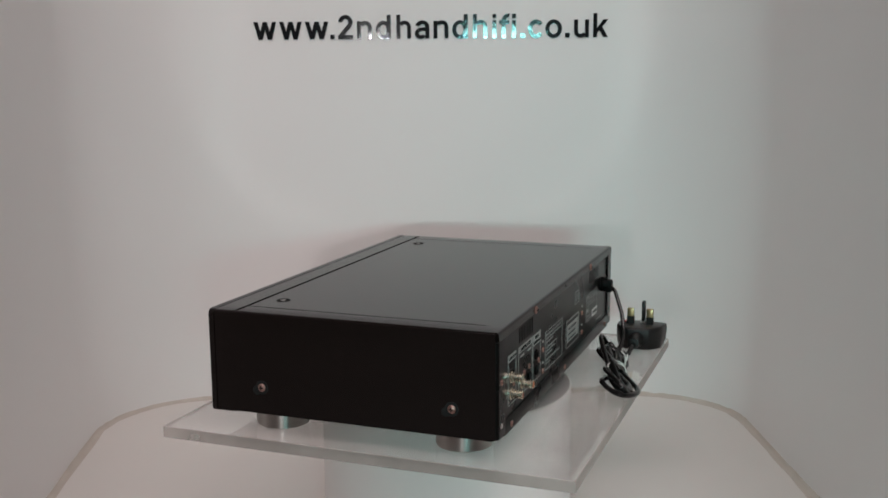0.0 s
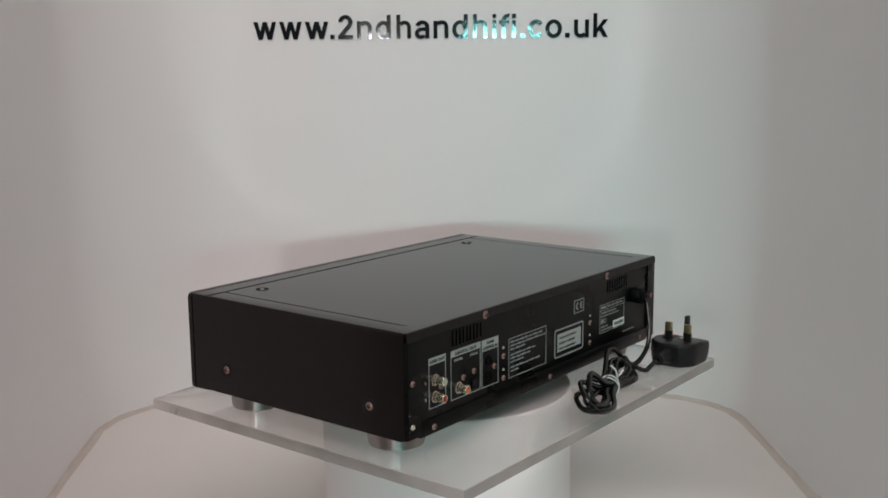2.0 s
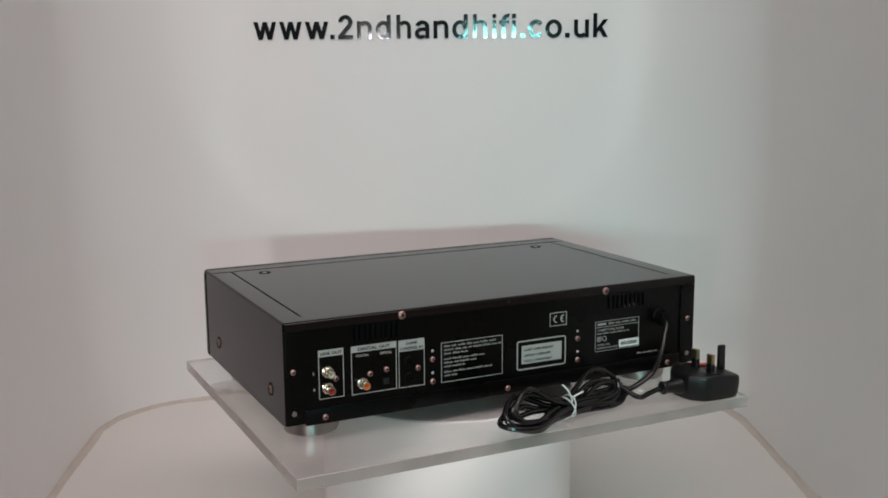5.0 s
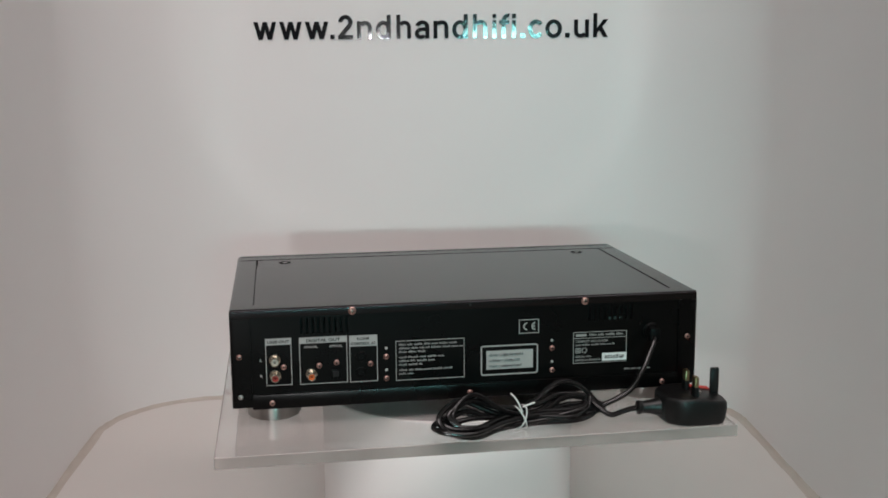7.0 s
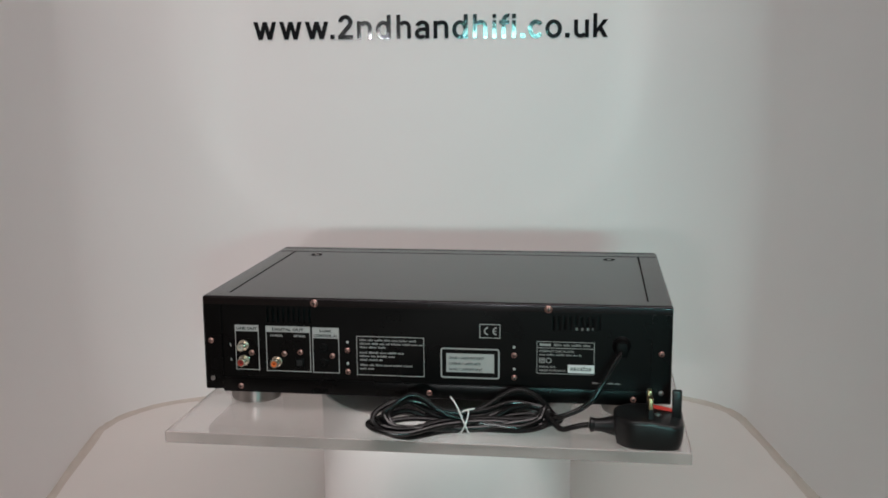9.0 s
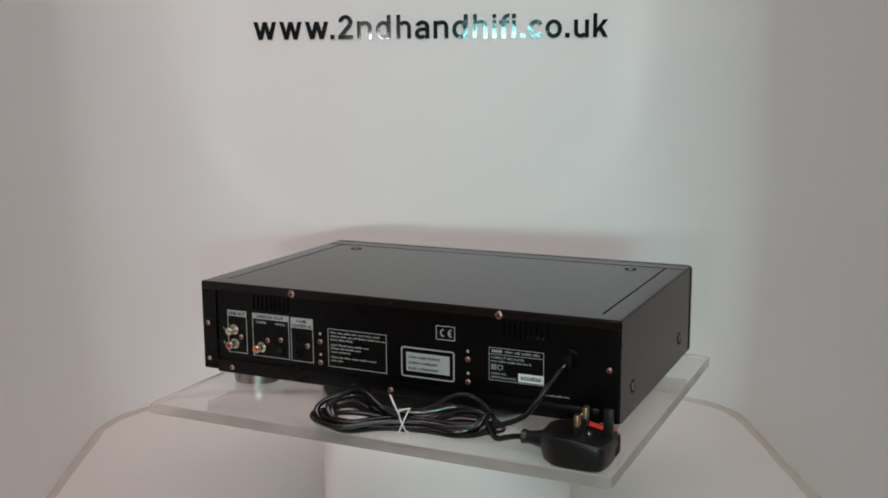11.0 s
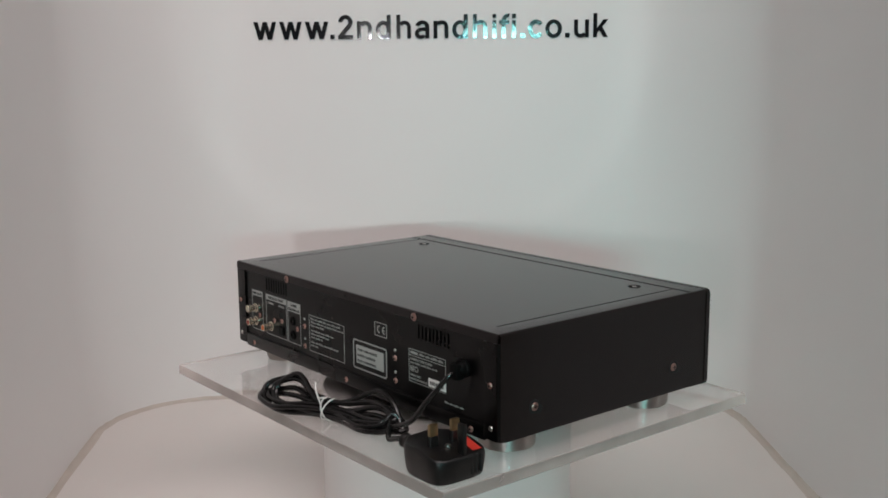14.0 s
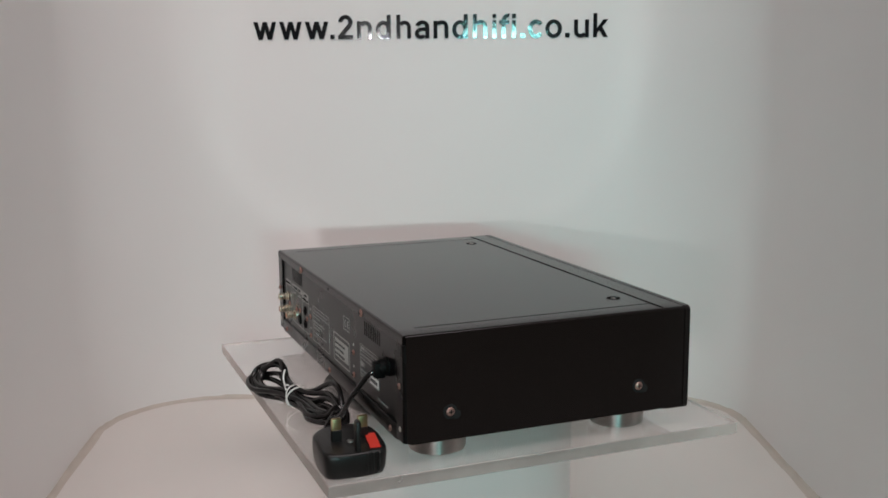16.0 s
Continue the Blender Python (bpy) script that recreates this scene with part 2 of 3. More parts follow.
def make_room():
    for name, b in (("wall_north", (-2, 2, 2.0, 2.1, -0.1, 2.4)), ("wall_south", (-2, 2, -4.3, -4.2, -0.1, 2.4)),
                    ("wall_west", (-2.1, -2, -4.3, 2.1, -0.1, 2.4)), ("wall_east", (2, 2.1, -4.3, 2.1, -0.1, 2.4)),
                    ("ceiling", (-2.1, 2.1, -4.3, 2.1, 2.4, 2.5)), ("ground", (-2.1, 2.1, -4.3, 2.1, -0.1, -0.012))):
        tagged(new(name, mesh_of(name, box(*b), ROOM)), "plain painted room surface", name.split("_")[0], kind="structure")


def make_pedestal():
    pedestal = new("pedestal")
    top = BASE - 0.0287
    part("column", lathe([(0, 0), (0.128, 0), (0.128, top - 0.0020), (0.1270, top - 0.0010), (0, top - 0.0010)], 96), PEDESTAL, pedestal)
    # the white top, greyed all over for the shadow under the player
    part("turntable_plate", lathe([(0, top - 0.0009), (0.1262, top - 0.0009), (0.1264, top - 0.0004), (0.1260, top), (0, top)], 96), PLATE_SHADE, pedestal, "white turntable plate, greyed for the player's shadow")
    tagged(pedestal, "glossy white round pedestal under the acrylic sheet", "pedestal")


STEM, BAR, XH, ASC = 0.140, 0.116, 0.530, 0.716   # stroke widths and heights of the sign's letters, in ems


def slab(bm, corners, lift):
    """A thin vinyl piece in the xz plane from its corners, 1 mm thick."""
    front = [bm.verts.new((x, -0.0005 - lift, z)) for x, z in corners]
    back = [bm.verts.new((x, 0.0005, z)) for x, z in corners]
    bm.faces.new(front)
    bm.faces.new(back[::-1])
    for i in range(len(corners)):
        j = (i + 1) % len(corners)
        bm.faces.new((front[j], front[i], back[i], back[j]))


def bow(bm, cx, cz, rx, rz, a0, a1, lift, n=22):
    """A curved stroke: a piece of an elliptic ring."""
    ends = []
    for k in range(n + 1):
        a = radians(a0 + (a1 - a0) * k / n)
        c, d = math.cos(a), math.sin(a)
        ends.append(((cx + rx * c, cz + rz * d), (cx + (rx - STEM) * c, cz + (rz - BAR) * d)))
    for p, q in zip(ends, ends[1:]):
        slab(bm, (p[0], p[1], q[1], q[0]), lift)


def bar(bm, x0, x1, z0, z1, lift):
    slab(bm, ((x0, z0), (x1, z0), (x1, z1), (x0, z1)), lift)


def sign_letter(c):
    """One bold sans-serif letter in ems, its foot on z = 0."""
    bm = bmesh.new()
    a, b, d = 0.0, 0.00004, 0.00008
    if c == "w":
        for k, (x, z, x1, z1) in enumerate(((0, XH, 0.155, 0), (0.155, 0, 0.31, XH), (0.31, XH, 0.465, 0), (0.465, 0, 0.62, XH))):
            slab(bm, ((x, z), (x + STEM, z), (x1 + STEM, z1), (x1, z1)), a if k % 2 else b)
    elif c == ".":
        bar(bm, 0, STEM, 0, STEM, a)
    elif c == "2":
        bow(bm, 0.245, 0.505, 0.235, 0.215, 178, -28, a)
        slab(bm, ((0.325, 0.452), (0.458, 0.41), (0.395, 0.315), (0.20, 0.127), (0.0, 0.07), (0.06, 0.16)), b)
        bar(bm, 0, 0.485, 0, 0.127, d)
    elif c in "nhu":
        bar(bm, 0, STEM, 0, ASC if c == "h" else XH, a)
        bow(bm, 0.292, 0.342, 0.237, 0.20, 0, 152, b)
        bar(bm, 0.529 - STEM, 0.529, 0, 0.342, a)
        if c == "u":
            bmesh.ops.transform(bm, matrix=Matrix.Translation((0.529, 0, XH)) @ Matrix.Rotation(math.pi, 4, "Y"), verts=bm.verts)
    elif c == "d":
        bow(bm, 0.262, 0.264, 0.262, 0.277, 0, 360, b, 40)
        bar(bm, 0.529 - STEM, 0.529, 0, ASC, a)
    elif c == "a":
        bow(bm, 0.252, 0.352, 0.236, 0.19, 168, 0, b)
        bar(bm, 0.348, 0.488, 0.0, 0.352, a)
        bow(bm, 0.205, 0.158, 0.205, 0.170, 70, 330, d)
        slab(bm, ((0.22, 0.327), (0.26, 0.215), (0.36, 0.235), (0.36, 0.345)), d)
    elif c == "i":
        bar(bm, 0, STEM, 0, XH, a)
        bar(bm, 0, STEM, 0.59, ASC, a)
    elif c == "f":
        bar(bm, 0.085, 0.085 + STEM, 0, 0.53, a)
        bow(bm, 0.315, 0.53, 0.23, 0.197, 180, 78, b)
        bar(bm, 0, 0.345, 0.42, 0.526, d)
    elif c == "c":
        bow(bm, 0.265, 0.264, 0.265, 0.277, 38, 322, a, 34)
    elif c == "o":
        bow(bm, 0.285, 0.264, 0.285, 0.277, 0, 360, a, 40)
    elif c == "k":
        bar(bm, 0, STEM, 0, ASC, a)
        slab(bm, ((STEM, 0.125), (STEM, 0.285), (0.355, XH), (0.525, XH)), b)
        slab(bm, ((0.205, 0.235), (0.305, 0.345), (0.535, 0), (0.37, 0)), d)
    return bm


def make_sign():
    sign = new("wall_lettering")
    text = "www.2ndhandhifi.co.uk"
    foot, tall = BASE + 0.3374, 0.0336
    sign.location = (-0.0188, 0, foot)
    # where each letter starts and ends along the line
    spans = (34, 130, 143, 238, 251, 350, 357, 375, 390, 453, 470, 533, 549, 613, 637, 698, 714, 776, 793, 856, 872, 938,
             960, 1020, 1042, 1058, 1070, 1115, 1124, 1141, 1159, 1180, 1192, 1253, 1265, 1335, 1349, 1368, 1386, 1449, 1467, 1530)
    for i, c in enumerate(text):
        me = mesh_of("letter", sign_letter(c), VINYL)
        x0, x1 = ((v - 782) / 1496 * 0.506 for v in spans[2 * i:2 * i + 2])
        xs = [v.co.x for v in me.vertices]
        low, wide = min(xs), max(xs) - min(xs)
        for v in me.vertices:
            v.co.x = x0 + (v.co.x - low) / wide * (x1 - x0)
            v.co.z *= tall / ASC
            v.co.y += BACK - LEAN * (foot + v.co.z) - 0.0012
        part("letter", me, VINYL, sign)
    tagged(sign, "glossy black cut vinyl web address on the white wall", "lettering")


# ---- turning things ----
CX, CY = 0.0031, 0.0087          # the player's middle, off the turntable's axis
W2, D2, H = 0.215, 0.133, 0.0905
FLANGE, FACE = -D2, -D2 + 0.0017  # the back's rim and its recessed face


def make_sheet():
    bm = box(-0.2288, 0.2285, -0.2, 0.179, -0.0285, -0.018, 0.0006, 1)
    bmesh.ops.recalc_face_normals(bm, faces=bm.faces)
    for f in bm.faces:
        f.material_index = 0 if abs(f.normal.z) > 0.8 else 1
    me = mesh_of("acrylic_sheet", bm, CLEAR, EDGE)
    me.transform(Matrix.Translation((CX, CY, 0)))
    ob = new("acrylic_sheet", me)
    ob.visible_shadow = False
    return tagged(ob, "thick clear acrylic sheet with sawn edges on pedestal", "acrylic sheet")


def screw_mesh(r, mat):
    bm = lathe([(r, 0), (r, 0.0006), (r * 0.8, 0.0013), (r * 0.45, 0.0017), (0, 0.0018)], 16, "-y")
    s = r * 0.55
    box(-s, s, -0.00195, -0.001, -r * 0.12, r * 0.12, bm=bm, mi=1)
    box(-r * 0.12, r * 0.12, -0.00195, -0.001, -s, s, bm=bm, mi=1)
    return smooth_all(mesh_of("screw", bm, mat, DARK))


def outline(x0, x1, z0, z1, w, y, bm=None):
    bm = bm or bmesh.new()
    for b in ((x0, x1, z0, z0 + w), (x0, x1, z1 - w, z1), (x0, x0 + w, z0 + w, z1 - w), (x1 - w, x1, z0 + w, z1 - w)):
        box(b[0], b[1], y - 0.00025, y, b[2], b[3], bm=bm)
    return bm


def write(parent, body, x, z, height, mat, width=None, y=None, left=False):
    me = letters(body, height, 0.0003, height * 0.03, centre=not left)
    if width:
        xs = [v.co.x for v in me.vertices]
        me.transform(Matrix.Diagonal((width / (max(xs) - min(xs)), 1, 1, 1)))
    me.name = "writing"
    me.materials.clear()
    me.materials.append(mat)
    return part("writing", me, mat, parent, at=pose(x, (FACE if y is None else y) - 0.0004, z))


def bars(parent, rows, mat, y):
    """Unreadable lines of print: broken bars at (x0, x1, z, height)."""
    bm = bmesh.new()
    rng = random.Random(7)
    for x0, x1, z, h in rows:
        x = x0
        while x < x1 - h * 0.9:
            end = min(x1, x + h * rng.uniform(2.2, 6.5))
            while x < end:
                w = h * rng.uniform(0.45, 0.7)
                box(x, x + w, y - 0.0003, y, z, z + h * rng.choice((0.85, 0.85, 1.25)), bm=bm)
                x += w + h * 0.22
            x += h * 0.75
    return part("print_line", bm, mat, parent)


def jack(player, x, z, insert, metal, label):
    """A phono socket: a slim barrel with two turned grooves, its insert and its base ring."""
    bm = lathe([(0, 0), (0.0041, 0), (0.0041, 0.0030), (0.0036, 0.0033), (0.0036, 0.0062), (0.0032, 0.0064), (0.0032, 0.0070), (0.0038, 0.0072), (0.0038, 0.0084),
                (0.0034, 0.0086), (0.0034, 0.0092), (0.0038, 0.0094), (0.0038, 0.0104), (0.0035, 0.0108), (0.0029, 0.0108), (0.0029, 0.003), (0, 0.003)], 24, "-y")
    ob = part("phono_socket", bm, metal, player, label, pose(x, FACE, z))
    part("insulator", lathe([(0.0028, 0.002), (0.0028, 0.0098), (0.0013, 0.0098), (0.0013, 0.005), (0, 0.005)], 20, "-y"), insert, ob)
    part("collar", lathe([(0.0050, 0), (0.0050, 0.0008), (0.0042, 0.0012), (0.0042, 0)], 24, "-y"), metal, ob)


def bent_sheet(rows, thick, skip=()):
    """A folded sheet from rows of points; cells in skip are left open."""
    bm = bmesh.new()
    grid = [[bm.verts.new(q) for q in row] for row in rows]
    for i in range(len(grid) - 1):
        for j in range(len(grid[0]) - 1):
            if (i, j) not in skip:
                bm.faces.new((grid[i][j], grid[i][j + 1], grid[i + 1][j + 1], grid[i + 1][j]))
    loose = [v for v in bm.verts if not v.link_faces]
    bmesh.ops.delete(bm, geom=loose, context="VERTS")
    bmesh.ops.recalc_face_normals(bm, faces=bm.faces)
    bmesh.ops.solidify(bm, geom=list(bm.faces), thickness=thick)
    return bm


def arc(cx, cy, r, a0, a1, n=5):
    return [(cx + r * math.cos(radians(a0 + (a1 - a0) * k / n)), cy + r * math.sin(radians(a0 + (a1 - a0) * k / n))) for k in range(n + 1)]


def round_frame(x0, x1, z0, z1, w, r, y):
    """A printed frame with rounded corners."""
    bm = bmesh.new()
    ring = []
    for cx, cz, a in ((x1 - r, z1 - r, 0), (x0 + r, z1 - r, 90), (x0 + r, z0 + r, 180), (x1 - r, z0 + r, 270)):
        for p, q in zip(arc(cx, cz, r, a, a + 90), arc(cx, cz, r - w, a, a + 90)):
            ring.append([bm.verts.new((u, y - 0.00025, v)) for u, v in (p, q)])
    for i in range(len(ring)):
        j = (i + 1) % len(ring)
        bm.faces.new((ring[i][0], ring[i][1], ring[j][1], ring[j][0]))
    bmesh.ops.recalc_face_normals(bm, faces=bm.faces)
    bmesh.ops.solidify(bm, geom=list(bm.faces), thickness=0.0002)
    return bm


def make_body(player):
    # cover: one sheet folded over the sides and down the back, two long slots in its top
    r = 0.0026
    half = [(0.1925, H), (0.1945, H)] + arc(W2 - r, H - r, r, 90, 0) + [(W2, 0.0)]
    prof = [(-x, z) for x, z in half[::-1]] + half
    ys = [0.1288, 0.1095, 0.1062, -0.1155, -0.1262, -0.1288, -D2 + r]

    def foot(y):
        """The sides' lower edge, rounded up towards the back."""
        return 0.0018 * max(0.0, (-0.1262 - y) / (D2 - r - 0.1262)) ** 2

    gaps = [(1, j) for j in range(6, 11)] + [(2, 7), (2, 9)]
    part("cover", bent_sheet([[(x, y, max(z, foot(y))) for x, z in prof] for y in ys], 0.0012, gaps), BLACK, player, "black painted steel cover with satin sheen")
    fold = arc(-D2 + r, H - r, r, 90, 180) + [(-D2, 0.0828)]
    part("cover_lip", bent_sheet([[(x, y, z) for y, z in fold] for x in (-W2 + 0.0014, 0, W2 - 0.0014)], 0.0012), BLACK, player)
    for s in (-1, 1):
        fold = arc(W2 - r, -D2 + r, r, 0, -90) + [(0.1972, -D2)]
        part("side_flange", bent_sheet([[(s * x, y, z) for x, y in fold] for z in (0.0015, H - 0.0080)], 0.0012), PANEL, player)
    part("front_panel", box(-W2 + 0.0014, W2 - 0.0014, 0.111, 0.129, H - 0.012, H - 0.0014), BLACK, player)
    wide, low, high, rr = W2 + 0.0007, -0.0025, H + 0.0003, 0.0048
    ring = []
    for cx, cz, a in ((wide - rr, high - rr, 0), (-wide + rr, high - rr, 90), (-wide + rr, low + rr, 180), (wide - rr, low + rr, 270)):
        ring += arc(cx, cz, rr, a, a + 90, 6)
    bm = bmesh.new()
    face = bm.faces.new([bm.verts.new((x, 0.1292, z)) for x, z in ring])
    ext = bmesh.ops.extrude_face_region(bm, geom=[face])
    for v in ext["geom"]:
        if isinstance(v, bmesh.types.BMVert):
            v.co.y = 0.1342
    part("front_fascia", bm, BLACK, player, "black front fascia with rounded corners")
    part("front_base", box(-W2 + 0.0017, W2 - 0.0017, 0.112, 0.1288, -0.002, H - 0.007, 0.001, 2), BLACK, player)
    part("chassis", box(-W2 + 0.004, W2 - 0.004, -0.122, 0.109, 0.0015, H - 0.007), DARK, player)
    part("inner_lid", box(-W2 + 0.004, W2 - 0.004, -0.122, 0.1092, H - 0.0052, H - 0.0036), BLACK, player)
    part("bottom_plate", box(-W2 + 0.002, W2 - 0.002, -0.128, 0.1095, 0.0, 0.0014), SIDE, player)
    # back: rim and recessed face with the vents cut through
    holes = []
    for x0, x1, z0, z1 in ((-0.1536, -0.111, 0.0661, 0.0803), (0.1095, 0.1526, 0.0662, 0.0792)):
        step = (x1 - x0) / 8.55
        holes += [(x0 + i * step, x0 + i * step + step * 0.52, z0, z1) for i in range(9)]
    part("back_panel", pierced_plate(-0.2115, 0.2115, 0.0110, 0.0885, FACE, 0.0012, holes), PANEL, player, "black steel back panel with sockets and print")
    rim = bmesh.new()
    box(-0.1975, 0.1975, FLANGE, FACE + 0.002, -0.0010, 0.0128, 0.0009, 2, rim)
    part("inner_bracket", box(0.130, 0.146, FACE + 0.004, FACE + 0.006, 0.064, 0.0676), STEEL, player)
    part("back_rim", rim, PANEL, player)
    hole = lathe([(0, 0), (0.0013, 0), (0.0013, 0.0003), (0, 0.0003)], 12, "-y")
    part("pilot_hole", hole, DARK, player, at=pose(-0.001, FLANGE, 0.0863))
    # feet
    foot = lathe([(0, -0.018), (0.0226, -0.018), (0.0236, -0.0172), (0.0236, -0.0160), (0.0246, -0.0155), (0.0248, -0.001), (0.0240, 0.0), (0, 0.0)], 48)
    me = smooth_all(mesh_of("foot", foot, TURNED))
    for x in (-0.179, 0.179):
        for y in (-0.091, 0.083):
            part("foot", me, TURNED, player, "turned grey metal foot", pose(x, y, 0))
    # thumb recesses in the top
    dot = lathe([(0, 0.0), (0.0060, 0.0), (0.0062, 0.0003), (0.0052, 0.0005), (0.0048, -0.0002), (0, -0.0002)], 28)
    me = smooth_all(mesh_of("top_plug", dot, DARK))
    cap = lathe([(0, 0.0004), (0.0022, 0.0003), (0.0026, -0.0001)], 24)
    mc = smooth_all(mesh_of("plug_cap", cap, TURNED))
    for x in (-0.1635, 0.1620):
        p = part("top_plug", me, DARK, player, at=pose(x, 0.0885, H))
        part("plug_cap", mc, STEEL, p)


def make_back_details(player):
    big, small, nut = screw_mesh(0.0036, COPPER), screw_mesh(0.0026, COPPER), screw_mesh(0.0021, STEEL)
    for x, z, y in ((-0.1076, 0.0858, FLANGE), (0.1061, 0.0854, FLANGE)):
        part("screw", big, COPPER, player, "copper-coloured screw", pose(x, y, z))
    for x, z in ((-0.2076, 0.048), (0.2057, 0.0473), (-0.1802, 0.0048), (-0.0016, 0.0045), (0.182, 0.0048)):
        part("screw", small, COPPER, player, "copper-coloured screw", pose(x, FLANGE, z))
    for x, z in ((-0.1692, 0.0368), (-0.1378, 0.0366), (-0.1224, 0.0386), (-0.0921, 0.036), (-0.0778, 0.0418), (-0.0777, 0.0215), (0.0757, 0.0419), (0.0758, 0.0211)):
        part("screw", small, COPPER, player, "copper-coloured screw", pose(x, FACE, z))
    for x, z in ((-0.0777, 0.0495), (-0.0776, 0.0293), (0.0756, 0.0493), (0.0758, 0.0291)):
        part("rivet", lathe([(0.0014, 0), (0.0012, 0.0006), (0, 0.0009)], 12, "-y"), FOIL, player, at=pose(x, FACE, z))
    for x in (-0.2075, 0.2060):
        part("rivet", lathe([(0.0024, 0), (0.0020, 0.0007), (0, 0.001)], 12, "-y"), STEEL, player, at=pose(x, FLANGE, 0.0115))
    # side screws in round dimples; a dark disc beside each draws the hollow's shade
    for s in (-1, 1):
        for y in (-0.093, 0.0835):
            ob = part("side_screw", big, COPPER, player, "copper-coloured screw", pose(s * W2, y, 0.0238, 0, 0, s * 90))
            part("dimple_shade", lathe([(0.0040, 0), (0.0034, 0.0002), (0, 0.0001)], 18, "-y"), DARK, ob, at=pose(s * 0.0052, 0, -0.0030))
            part("washer", lathe([(0.0062, 0), (0.0060, 0.0003), (0.0038, 0.0003)], 20, "-y"), DARK, ob)
    # printed boxes
    y = FACE
    part("print_frame", outline(-0.1847, -0.1619, 0.0202, 0.0633, 0.0007, y), PRINT, player)
    part("print_frame", outline(-0.1551, -0.1126, 0.0198, 0.063, 0.0007, y), PRINT, player)
    part("print_frame", outline(-0.1107, -0.0855, 0.0195, 0.0627, 0.0007, y), PRINT, player)
    part("print_frame", outline(-0.0692, -0.0063, 0.0187, 0.0557, 0.0006, y), PRINT, player)
    part("print_header", box(-0.1843, -0.1623, y - 0.0002, y, 0.0573, 0.0630), FILL, player)
    part("print_header", box(-0.1547, -0.1130, y - 0.0002, y, 0.0573, 0.0627), FILL, player)
    part("print_header", box(-0.1103, -0.0859, y - 0.0002, y, 0.0525, 0.0624), FILL, player)
    write(player, "LINE OUT", -0.1733, 0.0589, 0.0026, DARK, 0.0195)
    write(player, "DIGITAL OUT", -0.1339, 0.0587, 0.0027, DARK, 0.030)
    write(player, "S-LINK", -0.0981, 0.0584, 0.0024, DARK, 0.0115)
    write(player, "CONTROL A1", -0.0981, 0.0538, 0.0026, DARK, 0.0215)
    write(player, "COAXIAL", -0.1448, 0.0532, 0.0020, PRINT, 0.0120)
    write(player, "OPTICAL", -0.1227, 0.0530, 0.0020, PRINT, 0.0115)
    write(player, "L", -0.1891, 0.0428, 0.0026, PRINT)
    write(player, "R", -0.1889, 0.0284, 0.0026, PRINT)
    jack(player, -0.1768, 0.0439, IVORY, GOLD, "gold phono socket with white insert")
    jack(player, -0.1768, 0.0295, RED, GOLD, "gold phono socket with red insert")
    jack(player, -0.1450, 0.0293, ORANGE, GOLD, "gold phono socket with orange insert")
    ob = part("optical_socket", box(-0.0045, 0.0045, -0.0018, 0, -0.0045, 0.0045, 0.0006), RELIEF, player, "", pose(-0.1232, FACE, 0.0285))
    part("shutter", box(-0.0028, 0.0028, -0.0021, -0.0015, -0.0028, 0.0028, 0.0003, 1), DARK, ob)
    for z in (0.0430, 0.0285):
        part("control_socket", lathe([(0.0048, 0), (0.0048, 0.0008), (0.0040, 0.0014), (0.0022, 0.0014), (0.0018, -0.003), (0, -0.003)], 24, "-y"), RELIEF, player, at=pose(-0.1006, FACE, z))
    rows = []
    z = 0.0512
    for n, ends in ((3, (0.052, 0.058, 0.023)), (3, (0.041, 0.035, 0.021)), (2, (0.050, 0.013))):
        for e in ends:
            rows.append((-0.0662, -0.0662 + e, z, 0.0015))
            z -= 0.0034
        z -= 0.0016
    bars(player, rows, FAINT, y)
    # laser class label
    lab = part("laser_label", box(0.0140, 0.0577, y - 0.0003, y, 0.0245, 0.0421), FOIL, player, "silver-grey laser class label")
    part("label_frame", round_frame(0.0087, 0.0626, 0.0188, 0.0472, 0.0014, 0.0028, y), PRINT, lab)
    write(lab, "CLASS 1 LASER PRODUCT", 0.0165, 0.0371, 0.0021, SOFT, 0.032, y - 0.0003, True)
    write(lab, "LUOKAN 1 LASERLAITE", 0.0165, 0.0318, 0.0021, SOFT, 0.0285, y - 0.0003, True)
    write(lab, "KLASS 1 LASERAPPARAT", 0.0165, 0.0265, 0.0021, SOFT, 0.0305, y - 0.0003, True)
    # conformity mark
    ce = part("mark_frame", outline(0.0444, 0.0632, 0.0570, 0.0701, 0.0007, y), PRINT, player)
    for x, bar in ((0.0509, False), (0.0586, True)):
        bm = bmesh.new()
        ring = []
        for k in range(15):
            a = math.pi / 2 + math.pi * k / 14
            ring.append([bm.verts.new((r * math.cos(a), -0.0003, r * math.sin(a))) for r in (0.0037, 0.0024)])
        for a, b in zip(ring, ring[1:]):
            bm.faces.new((a[0], a[1], b[1], b[0]))
        ext = bmesh.ops.extrude_face_region(bm, geom=list(bm.faces))
        for v in ext["geom"]:
            if isinstance(v, bmesh.types.BMVert):
                v.co.y += 0.0003
        if bar:
            box(-0.0030, -0.0004, -0.0003, 0, -0.0006, 0.0006, bm=bm)
        part("mark_letter", bm, PRINT, ce, at=pose(x + 0.0012, y, 0.0636))
    # rating plate
    rp = part("rating_plate", outline(0.0959, 0.1472, 0.0258, 0.0556, 0.0005, y), PRINT, player)
    part("rule", box(0.0963, 0.1468, y - 0.0002, y, 0.0494, 0.0499), PRINT, rp)
    part("maker_mark", box(0.0985, 0.1085, y - 0.0002, y, 0.0514, 0.0536), PRINT, rp)
    bars(rp, [(0.1112, 0.1445, 0.0516, 0.0017), (0.0982, 0.1350, 0.0426, 0.0014)], FAINT, y)
